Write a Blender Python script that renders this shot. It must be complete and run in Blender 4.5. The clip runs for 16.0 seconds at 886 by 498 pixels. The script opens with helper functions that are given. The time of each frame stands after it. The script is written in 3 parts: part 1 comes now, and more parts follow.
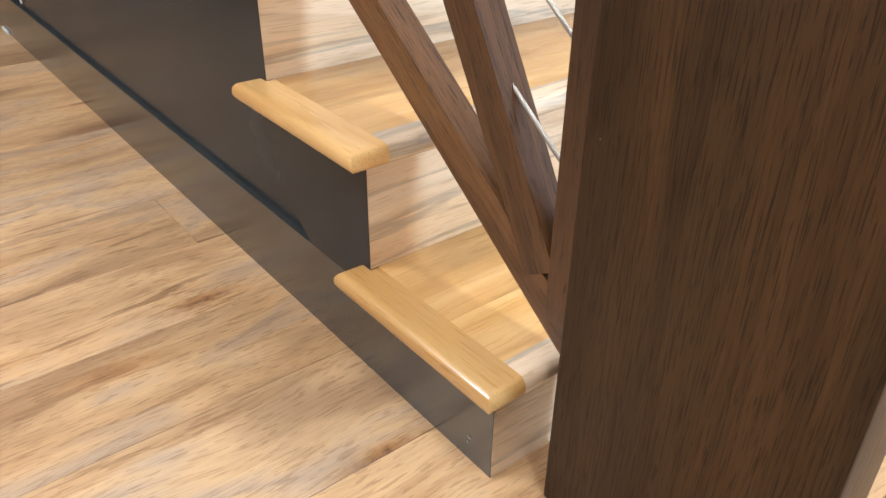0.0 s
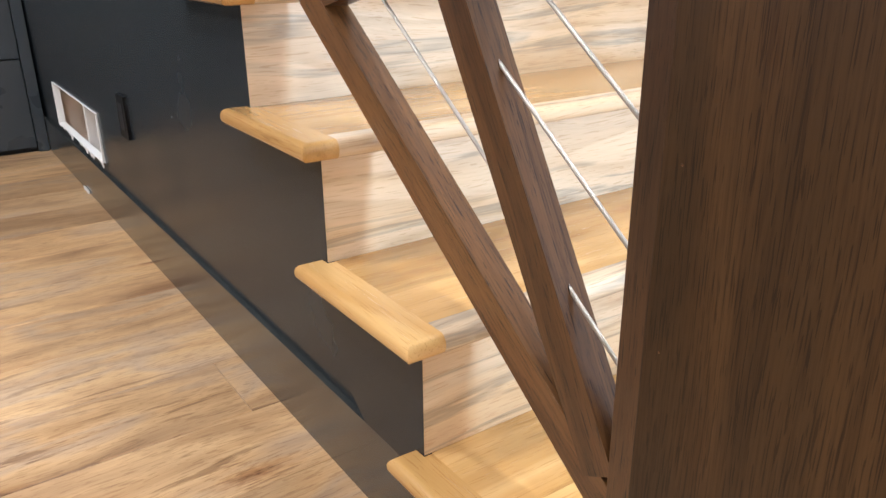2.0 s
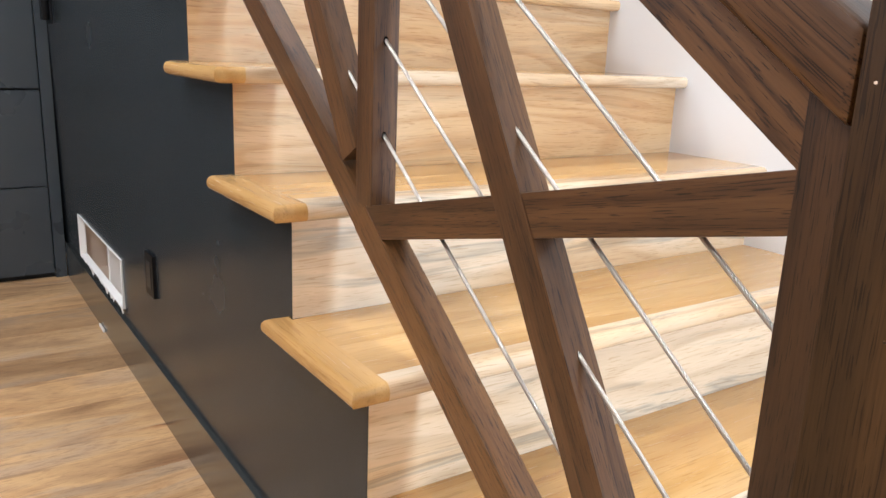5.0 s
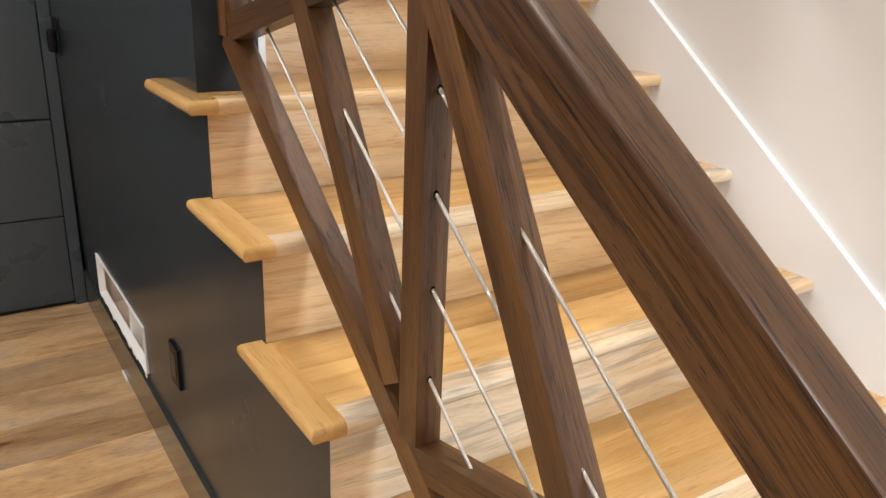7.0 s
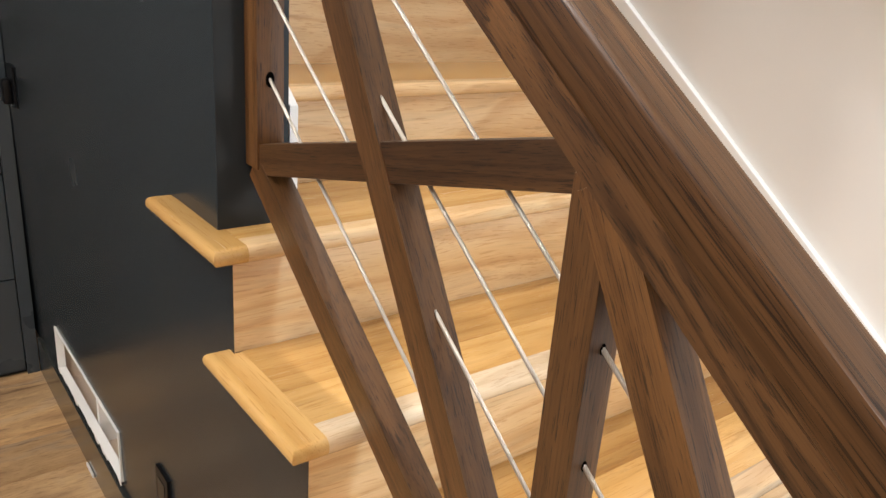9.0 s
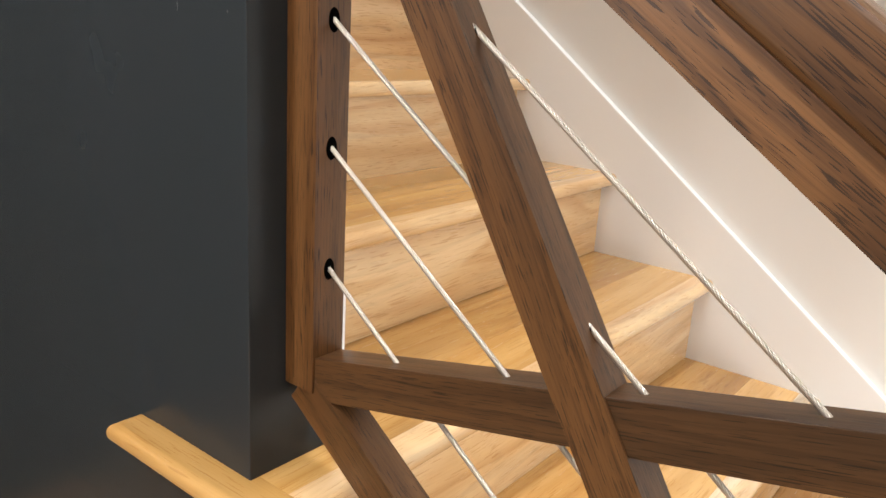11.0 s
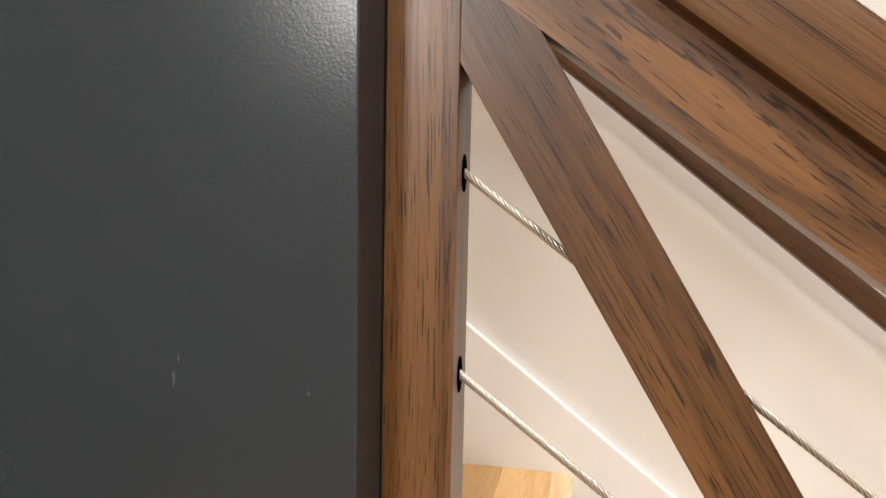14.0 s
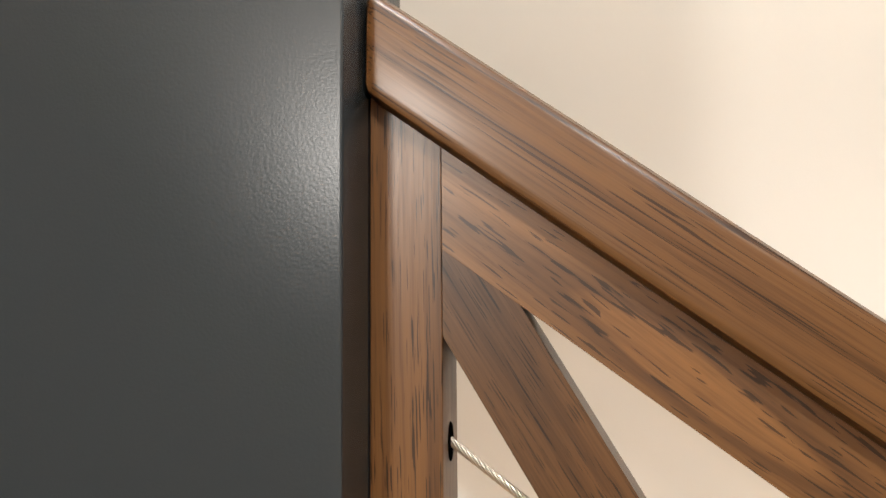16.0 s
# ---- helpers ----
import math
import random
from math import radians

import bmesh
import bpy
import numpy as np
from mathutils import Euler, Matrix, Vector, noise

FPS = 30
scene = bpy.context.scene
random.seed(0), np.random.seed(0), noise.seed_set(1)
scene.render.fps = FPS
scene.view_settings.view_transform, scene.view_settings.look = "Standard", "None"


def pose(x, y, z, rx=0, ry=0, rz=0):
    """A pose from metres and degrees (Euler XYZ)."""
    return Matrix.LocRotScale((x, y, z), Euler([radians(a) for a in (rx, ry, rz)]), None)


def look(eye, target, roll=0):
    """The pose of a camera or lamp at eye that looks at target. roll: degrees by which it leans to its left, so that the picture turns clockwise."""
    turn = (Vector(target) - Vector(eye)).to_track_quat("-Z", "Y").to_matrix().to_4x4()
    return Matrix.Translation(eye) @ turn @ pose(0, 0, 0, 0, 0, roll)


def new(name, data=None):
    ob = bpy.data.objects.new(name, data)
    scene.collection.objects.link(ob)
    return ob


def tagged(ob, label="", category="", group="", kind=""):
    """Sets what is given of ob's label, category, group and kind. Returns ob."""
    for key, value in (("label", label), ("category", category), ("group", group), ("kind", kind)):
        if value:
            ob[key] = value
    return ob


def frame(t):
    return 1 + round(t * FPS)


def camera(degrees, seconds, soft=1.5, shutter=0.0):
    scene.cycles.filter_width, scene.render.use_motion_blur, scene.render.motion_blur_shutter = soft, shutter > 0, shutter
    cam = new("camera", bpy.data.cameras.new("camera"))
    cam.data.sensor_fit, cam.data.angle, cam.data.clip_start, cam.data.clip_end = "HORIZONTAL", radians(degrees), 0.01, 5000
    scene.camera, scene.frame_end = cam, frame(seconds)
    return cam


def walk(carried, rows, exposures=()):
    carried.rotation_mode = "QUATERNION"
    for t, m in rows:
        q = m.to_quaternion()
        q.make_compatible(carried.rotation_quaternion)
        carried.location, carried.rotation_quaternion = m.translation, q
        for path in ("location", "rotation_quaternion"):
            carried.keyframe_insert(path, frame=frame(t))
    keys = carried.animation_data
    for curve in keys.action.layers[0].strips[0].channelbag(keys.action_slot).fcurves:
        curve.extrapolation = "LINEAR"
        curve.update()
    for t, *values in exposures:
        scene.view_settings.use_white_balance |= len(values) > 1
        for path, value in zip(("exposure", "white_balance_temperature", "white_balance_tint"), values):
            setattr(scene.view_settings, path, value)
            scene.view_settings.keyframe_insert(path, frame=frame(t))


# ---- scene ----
cam = camera(59.4, 16.0)
PATH = [
    (0, (-0.445, -0.459, 0.717), (0.624, 0.869, -0.328), 0.8),
    (0.5, (-0.424, -0.448, 0.722), (0.623, 0.969, -0.225), 0.0),
    (1, (-0.425, -0.444, 0.744), (0.618, 1.021, -0.131), -0.6),
    (1.5, (-0.434, -0.444, 0.759), (0.621, 1.057, -0.038), -0.3),
    (2, (-0.437, -0.439, 0.776), (0.619, 1.092, 0.042), -0.4),
    (2.5, (-0.444, -0.44, 0.795), (0.616, 1.12, 0.13), -0.2),
    (3, (-0.453, -0.437, 0.816), (0.617, 1.144, 0.221), 0.3),
    (3.2, (-0.457, -0.434, 0.825), (0.621, 1.151, 0.254), 0.5),
    (5.5, (-0.419, -0.262, 1.017), (0.672, 1.34, 0.524), 2.5),
    (6, (-0.397, -0.214, 1.123), (0.676, 1.375, 0.554), 2.2),
    (6.5, (-0.383, -0.174, 1.218), (0.671, 1.404, 0.588), 2.2),
    (7, (-0.393, -0.135, 1.302), (0.652, 1.429, 0.623), 2.3),
    (7.5, (-0.41, -0.081, 1.378), (0.64, 1.467, 0.67), 2.5),
    (8, (-0.409, -0.015, 1.412), (0.659, 1.517, 0.694), 3.0),
    (8.5, (-0.407, 0.095, 1.447), (0.697, 1.606, 0.742), 3.4),
    (9, (-0.412, 0.195, 1.473), (0.758, 1.666, 0.789), 4.5),
    (9.5, (-0.439, 0.318, 1.487), (0.822, 1.736, 0.855), 4.7),
    (9.7, (-0.451, 0.38, 1.496), (0.853, 1.767, 0.885), 4.1),
    (12, (-0.418, 0.876, 1.566), (1.273, 1.845, 1.117), 3.8),
    (12.5, (-0.402, 0.992, 1.581), (1.390, 1.801, 1.218), 2.8),
    (13, (-0.383, 1.071, 1.599), (1.487, 1.722, 1.317), 2.1),
    (13.5, (-0.373, 1.110, 1.624), (1.546, 1.630, 1.394), 1.8),
    (14, (-0.372, 1.132, 1.661), (1.577, 1.532, 1.452), 1.2),
    (14.5, (-0.375, 1.132, 1.687), (1.581, 1.525, 1.538), 0.8),
    (15, (-0.371, 1.127, 1.711), (1.584, 1.541, 1.626), 0.4),
    (15.5, (-0.370, 1.125, 1.736), (1.585, 1.546, 1.712), 0.2),
    (16, (-0.370, 1.123, 1.731), (1.581, 1.531, 1.890), -0.4),
]
walk(cam, [(t, look(eye, target, roll)) for t, eye, target, roll in PATH],
     [(0, -0.05, 5400, 10), (3.2, 0.02, 5380, 10), (5.5, -0.12, 5500, 10), (6.5, -0.33, 5850, 10), (8.5, -0.31, 6080, 10), (9.5, -0.16, 6080, 10), (12.0, -0.08, 6150, 10), (13.0, -0.02, 6150, 10), (16, 0.06, 6480, 9)])

# ---- light ----
world = bpy.data.worlds.new("world")
scene.world = world
world.use_nodes = True
world.node_tree.nodes["Background"].inputs[0].default_value = (1.0, 0.9, 0.78, 1)
world.node_tree.nodes["Background"].inputs[1].default_value = 0.014


def downlight(x, y, z, watts, size, colour):
    data = bpy.data.lights.new("downlight", "AREA")
    data.shape, data.size, data.energy, data.color = "DISK", size, watts, colour
    data.spread = radians(150)
    ob = new("downlight_lamp", data)
    ob.location = (x, y, z - 0.03)
    return ob


CEIL, ROOM = 4.6, 2.72
WARM, COOL = (1.0, 0.95, 0.89), (0.74, 0.88, 1.0)
# unseen ceiling lamps added to fit the brightness; the last lifts the upper railing
LAMPS = [(0.58, 0.95, CEIL, 38, WARM), (0.58, 3.0, CEIL, 40, WARM), (0.55, -0.95, ROOM, 13, WARM),
         (-0.5, -1.1, ROOM, 19, WARM), (-1.25, 0.7, ROOM, 24, WARM), (-2.0, 0.1, ROOM, 10, WARM), (-0.8, 1.25, ROOM, 12, WARM)]
for lx, ly, lz, watts, colour in LAMPS:
    downlight(lx, ly, lz, watts, 0.11, colour)
# added unseen point lamp, placed from the sheen on rail and wall
data = bpy.data.lights.new("room_point", "POINT")
data.energy, data.color, data.shadow_soft_size = 104, WARM, 0.15
room_point = new("room_point_lamp", data)
room_point.location = (-2.2, 1.9, 2.3)
# daylight through the tall sidelight of the front door behind the camera
data = bpy.data.lights.new("front_daylight", "AREA")
data.shape, data.size, data.size_y, data.energy, data.color = "RECTANGLE", 0.2, 1.6, 48, COOL
day = new("front_daylight", data)
day.matrix_world = look((0.26, -1.93, 0.95), (0.4, 3.0, 0.75))


# ---- materials ----
def material(name):
    mat = bpy.data.materials.new(name)
    mat.use_nodes = True
    nt = mat.node_tree
    return mat, nt, nt.nodes["Principled BSDF"]


def node(nt, kind, **values):
    n = nt.nodes.new(kind)
    for key, value in values.items():
        n.inputs[key.replace("_", " ")].default_value = value
    return n


def ramp(nt, fac, stops):
    n = nt.nodes.new("ShaderNodeValToRGB")
    el = n.color_ramp.elements
    while len(el) < len(stops):
        el.new(0.5)
    for e, (p, c) in zip(el, stops):
        e.position, e.color = p, (*c, 1)
    nt.links.new(fac, n.inputs[0])
    return n.outputs[0]


def mix(nt, kind, fac, a, b):
    n = nt.nodes.new("ShaderNodeMix")
    n.data_type, n.blend_type = "RGBA", kind
    for socket, v in ((n.inputs[0], fac), (n.inputs[6], a), (n.inputs[7], b)):
        if isinstance(v, (int, float)):
            socket.default_value = v
        elif isinstance(v, tuple):
            socket.default_value = (*v, 1)
        else:
            nt.links.new(v, socket)
    return n.outputs[2]


def grain_coords(nt, sx, sy, sz, seed=40.0):
    """Object coordinates with the grain along the piece's own x, shifted for every piece."""
    tc = nt.nodes.new("ShaderNodeTexCoord")
    info = nt.nodes.new("ShaderNodeObjectInfo")
    mul = nt.nodes.new("ShaderNodeVectorMath")
    mul.operation = "MULTIPLY"
    mul.inputs[1].default_value = (sx, sy, sz)
    nt.links.new(tc.outputs["Object"], mul.inputs[0])
    comb = nt.nodes.new("ShaderNodeCombineXYZ")
    for n, k in enumerate((seed, seed * 1.7, seed * 0.6)):
        m = nt.nodes.new("ShaderNodeMath")
        m.operation = "MULTIPLY"
        m.inputs[1].default_value = k
        nt.links.new(info.outputs["Random"], m.inputs[0])
        nt.links.new(m.outputs[0], comb.inputs[n])
    add = nt.nodes.new("ShaderNodeVectorMath")
    nt.links.new(mul.outputs[0], add.inputs[0])
    nt.links.new(comb.outputs[0], add.inputs[1])
    return add.outputs[0], info.outputs["Random"]


def math_node(nt, kind, a, b=None):
    n = nt.nodes.new("ShaderNodeMath")
    n.operation = kind
    for socket, v in zip(n.inputs, (a, b)):
        if isinstance(v, (int, float)):
            socket.default_value = v
        elif v is not None:
            nt.links.new(v, socket)
    return n.outputs[0]


def scaled(nt, vec, sx, sy):
    n = nt.nodes.new("ShaderNodeVectorMath")
    n.operation = "MULTIPLY"
    n.inputs[1].default_value = (sx, sy, sy)
    nt.links.new(vec, n.inputs[0])
    return n.outputs[0]


def noise(nt, vec, sx, sy, detail=2.0, rough=0.5, distort=0.0):
    n = node(nt, "ShaderNodeTexNoise", Scale=1.0, Detail=detail, Roughness=rough, Distortion=distort)
    nt.links.new(scaled(nt, vec, sx, sy), n.inputs["Vector"])
    return n


def wood(name, broad, tint, gloss, figure=(0.9, 9.0), rings=7.0, late=(0.7, 0.6, 0.5), ring_mix=0.6, pores=(38, 700), pore_at=0.4,
         pore_tone=(0.25, 0.2, 0.17), pore_mix=0.8, fibre=0.5, broad_size=(0.8, 6.0), wander=0.02, knots=0.0, checks=0.0, depth=0.12,
         coat=0.0, coat_rough=0.1, spec=0.5, clusters=0.0, mineral=0.0):
    """Planed timber, grain along the piece's own x: wandering growth rings, pores drawn out along the grain,
    fine fibre, slow changes of tone, and a shift and tint of its own for every piece."""
    mat, nt, bsdf = material(name)
    base, rnd = grain_coords(nt, 1, 1, 1, 7.0)
    # wandering grain
    w = noise(nt, base, 2.2, 7.0, 1.0)
    sub = nt.nodes.new("ShaderNodeVectorMath")
    sub.operation = "SUBTRACT"
    nt.links.new(w.outputs["Color"], sub.inputs[0])
    sub.inputs[1].default_value = (0.5, 0.5, 0.5)
    mul = nt.nodes.new("ShaderNodeVectorMath")
    mul.operation = "MULTIPLY"
    nt.links.new(sub.outputs[0], mul.inputs[0])
    mul.inputs[1].default_value = (0.0, wander, wander)
    add = nt.nodes.new("ShaderNodeVectorMath")
    nt.links.new(base, add.inputs[0])
    nt.links.new(mul.outputs[0], add.inputs[1])
    vec = add.outputs[0]
    # slow tone
    n1 = noise(nt, vec, broad_size[0], broad_size[1], 3.0, 0.55, 0.4)
    col = ramp(nt, n1.outputs["Fac"], broad)
    # growth rings as contours of a stretched field
    n2 = noise(nt, vec, figure[0], figure[1], 1.0, 0.4, 0.2)
    phase = math_node(nt, "FRACT", math_node(nt, "MULTIPLY", n2.outputs["Fac"], rings))
    ring = ramp(nt, phase, [(0.0, (0.97, 0.96, 0.95)), (0.45, (1, 1, 1)), (0.8, late), (0.9, late), (1.0, (0.97, 0.96, 0.95))])
    col = mix(nt, "MULTIPLY", ring_mix, col, ring)
    if mineral:
        n8 = noise(nt, vec, 1.1, 17.0, 4.0, 0.6, 0.8)
        stain = ramp(nt, n8.outputs["Fac"], [(0.52, (1, 1, 1)), (0.58, (0.62, 0.66, 0.72)), (0.63, (0.86, 0.88, 0.9)), (0.7, (1, 1, 1))])
        col = mix(nt, "MULTIPLY", mineral, col, stain)
    # fine fibre
    n3 = noise(nt, vec, 9.0, 420.0, 3.0, 0.65)
    fib = ramp(nt, n3.outputs["Fac"], [(0.34, (0.72, 0.67, 0.62)), (0.5, (1, 1, 1)), (0.66, (1.12, 1.12, 1.12))])
    col = mix(nt, "MULTIPLY", fibre, col, fib)
    # pores, denser along the late wood where clusters is set
    n4 = noise(nt, vec, pores[0], pores[1], 1.0, 0.5)
    field = n4.outputs["Fac"]
    if clusters:
        band = math_node(nt, "MULTIPLY", math_node(nt, "SUBTRACT", 0.55, phase), clusters)
        field = math_node(nt, "ADD", field, band)
    hole = ramp(nt, field, [(pore_at - 0.018, pore_tone), (pore_at + 0.016, (1, 1, 1))])
    col = mix(nt, "MULTIPLY", pore_mix, col, hole)
    if knots:
        vor = node(nt, "ShaderNodeTexVoronoi", Scale=1.0, Randomness=1.0)
        nt.links.new(scaled(nt, vec, 2.6, 9.0), vor.inputs["Vector"])
        rag = noise(nt, base, 60.0, 90.0, 3.0, 0.6)
        dist = math_node(nt, "ADD", vor.outputs["Distance"], math_node(nt, "MULTIPLY", math_node(nt, "SUBTRACT", rag.outputs["Fac"], 0.5), 0.16))
        spot = ramp(nt, dist, [(0.03, (0.16, 0.09, 0.05)), (0.075, (0.55, 0.4, 0.27)), (0.17, (0.9, 0.83, 0.75)), (0.26, (1, 1, 1))])
        col = mix(nt, "MULTIPLY", knots, col, spot)
    if checks:
        n6 = noise(nt, vec, 5.0, 55.0, 4.0, 0.6, 0.3)
        where = noise(nt, base, 1.7, 6.0, 1.0)
        line = ramp(nt, n6.outputs["Fac"], [(0.36, (0.28, 0.18, 0.11)), (0.42, (1, 1, 1))])
        here = ramp(nt, where.outputs["Fac"], [(0.46, (0, 0, 0)), (0.56, (checks,) * 3)])
        col = mix(nt, "MULTIPLY", here, col, line)
    col = mix(nt, "MULTIPLY", 1.0, col, ramp(nt, rnd, tint))
    nt.links.new(col, bsdf.inputs["Base Color"])
    rough = ramp(nt, n3.outputs["Fac"], [(0.3, (gloss + 0.08,) * 3), (0.7, (gloss,) * 3)])
    nt.links.new(rough, bsdf.inputs["Roughness"])
    bump = node(nt, "ShaderNodeBump", Strength=depth, Distance=0.001)
    nt.links.new(field, bump.inputs["Height"])
    nt.links.new(bump.outputs[0], bsdf.inputs["Normal"])
    bsdf.inputs["Specular IOR Level"].default_value = spec
    bsdf.inputs["Coat Weight"].default_value = coat
    bsdf.inputs["Coat Roughness"].default_value = coat_rough
    return mat


WALNUT_BANDS = [(0.28, (0.030, 0.0135, 0.0046)), (0.4, (0.066, 0.0300, 0.0098)), (0.52, (0.104, 0.0475, 0.0148)), (0.64, (0.150, 0.0690, 0.0215)), (0.76, (0.072, 0.0325, 0.0102))]
WALNUT_TINT = [(0.0, (0.84, 0.82, 0.8)), (1.0, (1.08, 1.08, 1.08))]
LATE = (0.52, 0.46, 0.4)
PORE = (0.13, 0.11, 0.1)
WALNUT = wood("walnut", WALNUT_BANDS, WALNUT_TINT, 0.36, figure=(0.6, 18.0), rings=6.0, late=LATE, ring_mix=0.6, pores=(27, 1050), pore_at=0.37,
              pore_tone=PORE, pore_mix=0.9, fibre=0.9, spec=0.36, coat=0.14, coat_rough=0.26, clusters=0.05)
WALNUT_RAIL = wood("walnut_handrail", WALNUT_BANDS, WALNUT_TINT, 0.33, figure=(0.45, 15.0), rings=9.0, late=(0.5, 0.43, 0.36), ring_mix=0.6, pores=(13, 760),
                   pore_at=0.385, pore_tone=(0.2, 0.16, 0.14), pore_mix=0.9, fibre=0.9, spec=0.3, coat=0.1, coat_rough=0.18, clusters=0.12, wander=0.02)
WALNUT_FIGURED = wood("walnut_figured", WALNUT_BANDS, [(0.0, (1.18, 1.18, 1.18)), (1.0, (1.3, 1.3, 1.3))], 0.36, figure=(2.6, 20.0), rings=6.0, late=(0.4, 0.36, 0.33), ring_mix=0.8, pores=(40, 700),
                      pore_at=0.362, pore_tone=(0.16, 0.14, 0.13), pore_mix=0.85, fibre=0.9, spec=0.36, coat=0.14, coat_rough=0.26, clusters=0.14, wander=0.05)
WALNUT_DARK = wood("walnut_newel", [(0.3, (0.0355, 0.0173, 0.0053)), (0.45, (0.0475, 0.0232, 0.0069)), (0.6, (0.0620, 0.0300, 0.0088)), (0.75, (0.0430, 0.0208, 0.0063))],
                   [(0.0, (1, 1, 1)), (1.0, (1, 1, 1))], 0.42, figure=(0.6, 12.0), rings=6.0, late=(0.66, 0.6, 0.54), ring_mix=0.5, pores=(24, 640), pore_at=0.4,
                   pore_tone=(0.36, 0.31, 0.26), pore_mix=0.85, fibre=1.0, spec=0.26, clusters=0.05, broad_size=(0.7, 12.0))
TREAD = wood("hickory_tread", [(0.3, (0.41, 0.228, 0.07)), (0.44, (0.51, 0.302, 0.098)), (0.56, (0.59, 0.366, 0.134)), (0.72, (0.46, 0.268, 0.082))],
             [(0.0, (0.84, 0.79, 0.72)), (0.5, (1.03, 1.0, 0.95)), (1.0, (1.16, 1.15, 1.14))], 0.2, figure=(0.7, 9.0), rings=6.0, late=(0.8, 0.69, 0.54), ring_mix=0.5,
             pores=(16, 460), pore_at=0.36, pore_tone=(0.72, 0.6, 0.47), pore_mix=0.55, fibre=0.22, depth=0.02, coat=0.6, coat_rough=0.09, checks=0.25)
RISER = wood("hickory_riser", [(0.28, (0.56, 0.35, 0.175)), (0.42, (0.66, 0.47, 0.27)), (0.54, (0.72, 0.59, 0.42)), (0.68, (0.68, 0.53, 0.36)), (0.8, (0.62, 0.42, 0.22))],
             [(0.0, (0.95, 0.9, 0.84)), (1.0, (1.06, 1.05, 1.03))], 0.2, figure=(1.1, 8.0), rings=7.0, late=(0.76, 0.7, 0.64), ring_mix=0.6, pores=(16, 460),
             pore_at=0.36, pore_tone=(0.72, 0.62, 0.53), pore_mix=0.55, fibre=0.22, depth=0.02, coat=0.6, coat_rough=0.09, mineral=1.0, wander=0.06, checks=0.2)
RISER_WARM = wood("hickory_riser_warm", [(0.28, (0.55, 0.32, 0.135)), (0.42, (0.65, 0.42, 0.2)), (0.54, (0.72, 0.51, 0.285)), (0.68, (0.64, 0.43, 0.215)), (0.8, (0.57, 0.35, 0.15))],
                  [(0.0, (0.92, 0.88, 0.82)), (1.0, (1.06, 1.05, 1.03))], 0.2, figure=(1.1, 8.0), rings=7.0, late=(0.78, 0.67, 0.54), ring_mix=0.6, pores=(16, 460),
                  pore_at=0.36, pore_tone=(0.72, 0.6, 0.48), pore_mix=0.55, fibre=0.22, depth=0.02, coat=0.6, coat_rough=0.09, mineral=0.3, wander=0.06, checks=0.2)
PLANK = wood("floor_plank", [(0.26, (0.27, 0.165, 0.088)), (0.38, (0.42, 0.275, 0.145)), (0.48, (0.57, 0.39, 0.205)), (0.57, (0.46, 0.345, 0.235)), (0.64, (0.58, 0.4, 0.215)), (0.78, (0.42, 0.265, 0.135))],
             [(0.0, (0.74, 0.67, 0.6)), (0.2, (1.14, 1.04, 0.9)), (0.4, (0.8, 0.79, 0.79)), (0.6, (1.1, 1.0, 0.87)), (0.8, (0.84, 0.76, 0.68)), (1.0, (1.24, 1.16, 1.05))],
             0.34, figure=(0.8, 7.0), rings=5.0, late=(0.76, 0.68, 0.6), ring_mix=0.55, pores=(30, 260), pore_at=0.4, pore_tone=(0.58, 0.5, 0.43), pore_mix=0.5,
             fibre=0.5, depth=0.05, broad_size=(1.9, 6.5), wander=0.07, knots=0.95, checks=0.55)


def painted(name, colour, rough, peel, stain=0.06, scale=220.0, spec=0.5):
    mat, nt, bsdf = material(name)
    tc = nt.nodes.new("ShaderNodeTexCoord")
    big = node(nt, "ShaderNodeTexNoise", Scale=3.0, Detail=4.0)
    fine = node(nt, "ShaderNodeTexNoise", Scale=scale, Detail=2.0)
    for n in (big, fine):
        nt.links.new(tc.outputs["Object"], n.inputs["Vector"])
    col = ramp(nt, big.outputs["Fac"], [(0.1, tuple(c * (1 - stain) for c in colour)), (0.9, tuple(c * (1 + stain) for c in colour))])
    nt.links.new(col, bsdf.inputs["Base Color"])
    r = ramp(nt, big.outputs["Fac"], [(0.1, (rough - 0.03,) * 3), (0.9, (rough + 0.09,) * 3)])
    nt.links.new(r, bsdf.inputs["Roughness"])
    bump = node(nt, "ShaderNodeBump", Strength=peel, Distance=0.001)
    nt.links.new(fine.outputs["Fac"], bump.inputs["Height"])
    nt.links.new(bump.outputs[0], bsdf.inputs["Normal"])
    bsdf.inputs["Specular IOR Level"].default_value = spec
    return mat


CHARCOAL = painted("charcoal_paint", (0.0225, 0.0265, 0.0292), 0.215, 0.075, 0.03, 520.0, 0.25)
GLOSS = painted("charcoal_gloss_paint", (0.036, 0.037, 0.033), 0.17, 0.02, 0.05, 120.0, 0.9)
GLOSS.node_tree.nodes["Principled BSDF"].inputs["Coat Weight"].default_value = 0.35
GLOSS.node_tree.nodes["Principled BSDF"].inputs["Coat Roughness"].default_value = 0.16
MATTE_BLACK = painted("matte_black_metal", (0.004, 0.004, 0.0045), 0.35, 0.0, spec=0.2)
CHIP = painted("pale_paint_chip", (0.26, 0.26, 0.25), 0.8, 0.3, 0.2, 300.0)
SCUFF = painted("pale_scuff", (0.04, 0.043, 0.045), 0.8, 0.3, 0.2, 300.0)
CABINET = painted("cabinet_lacquer", (0.042, 0.052, 0.060), 0.26, 0.05)
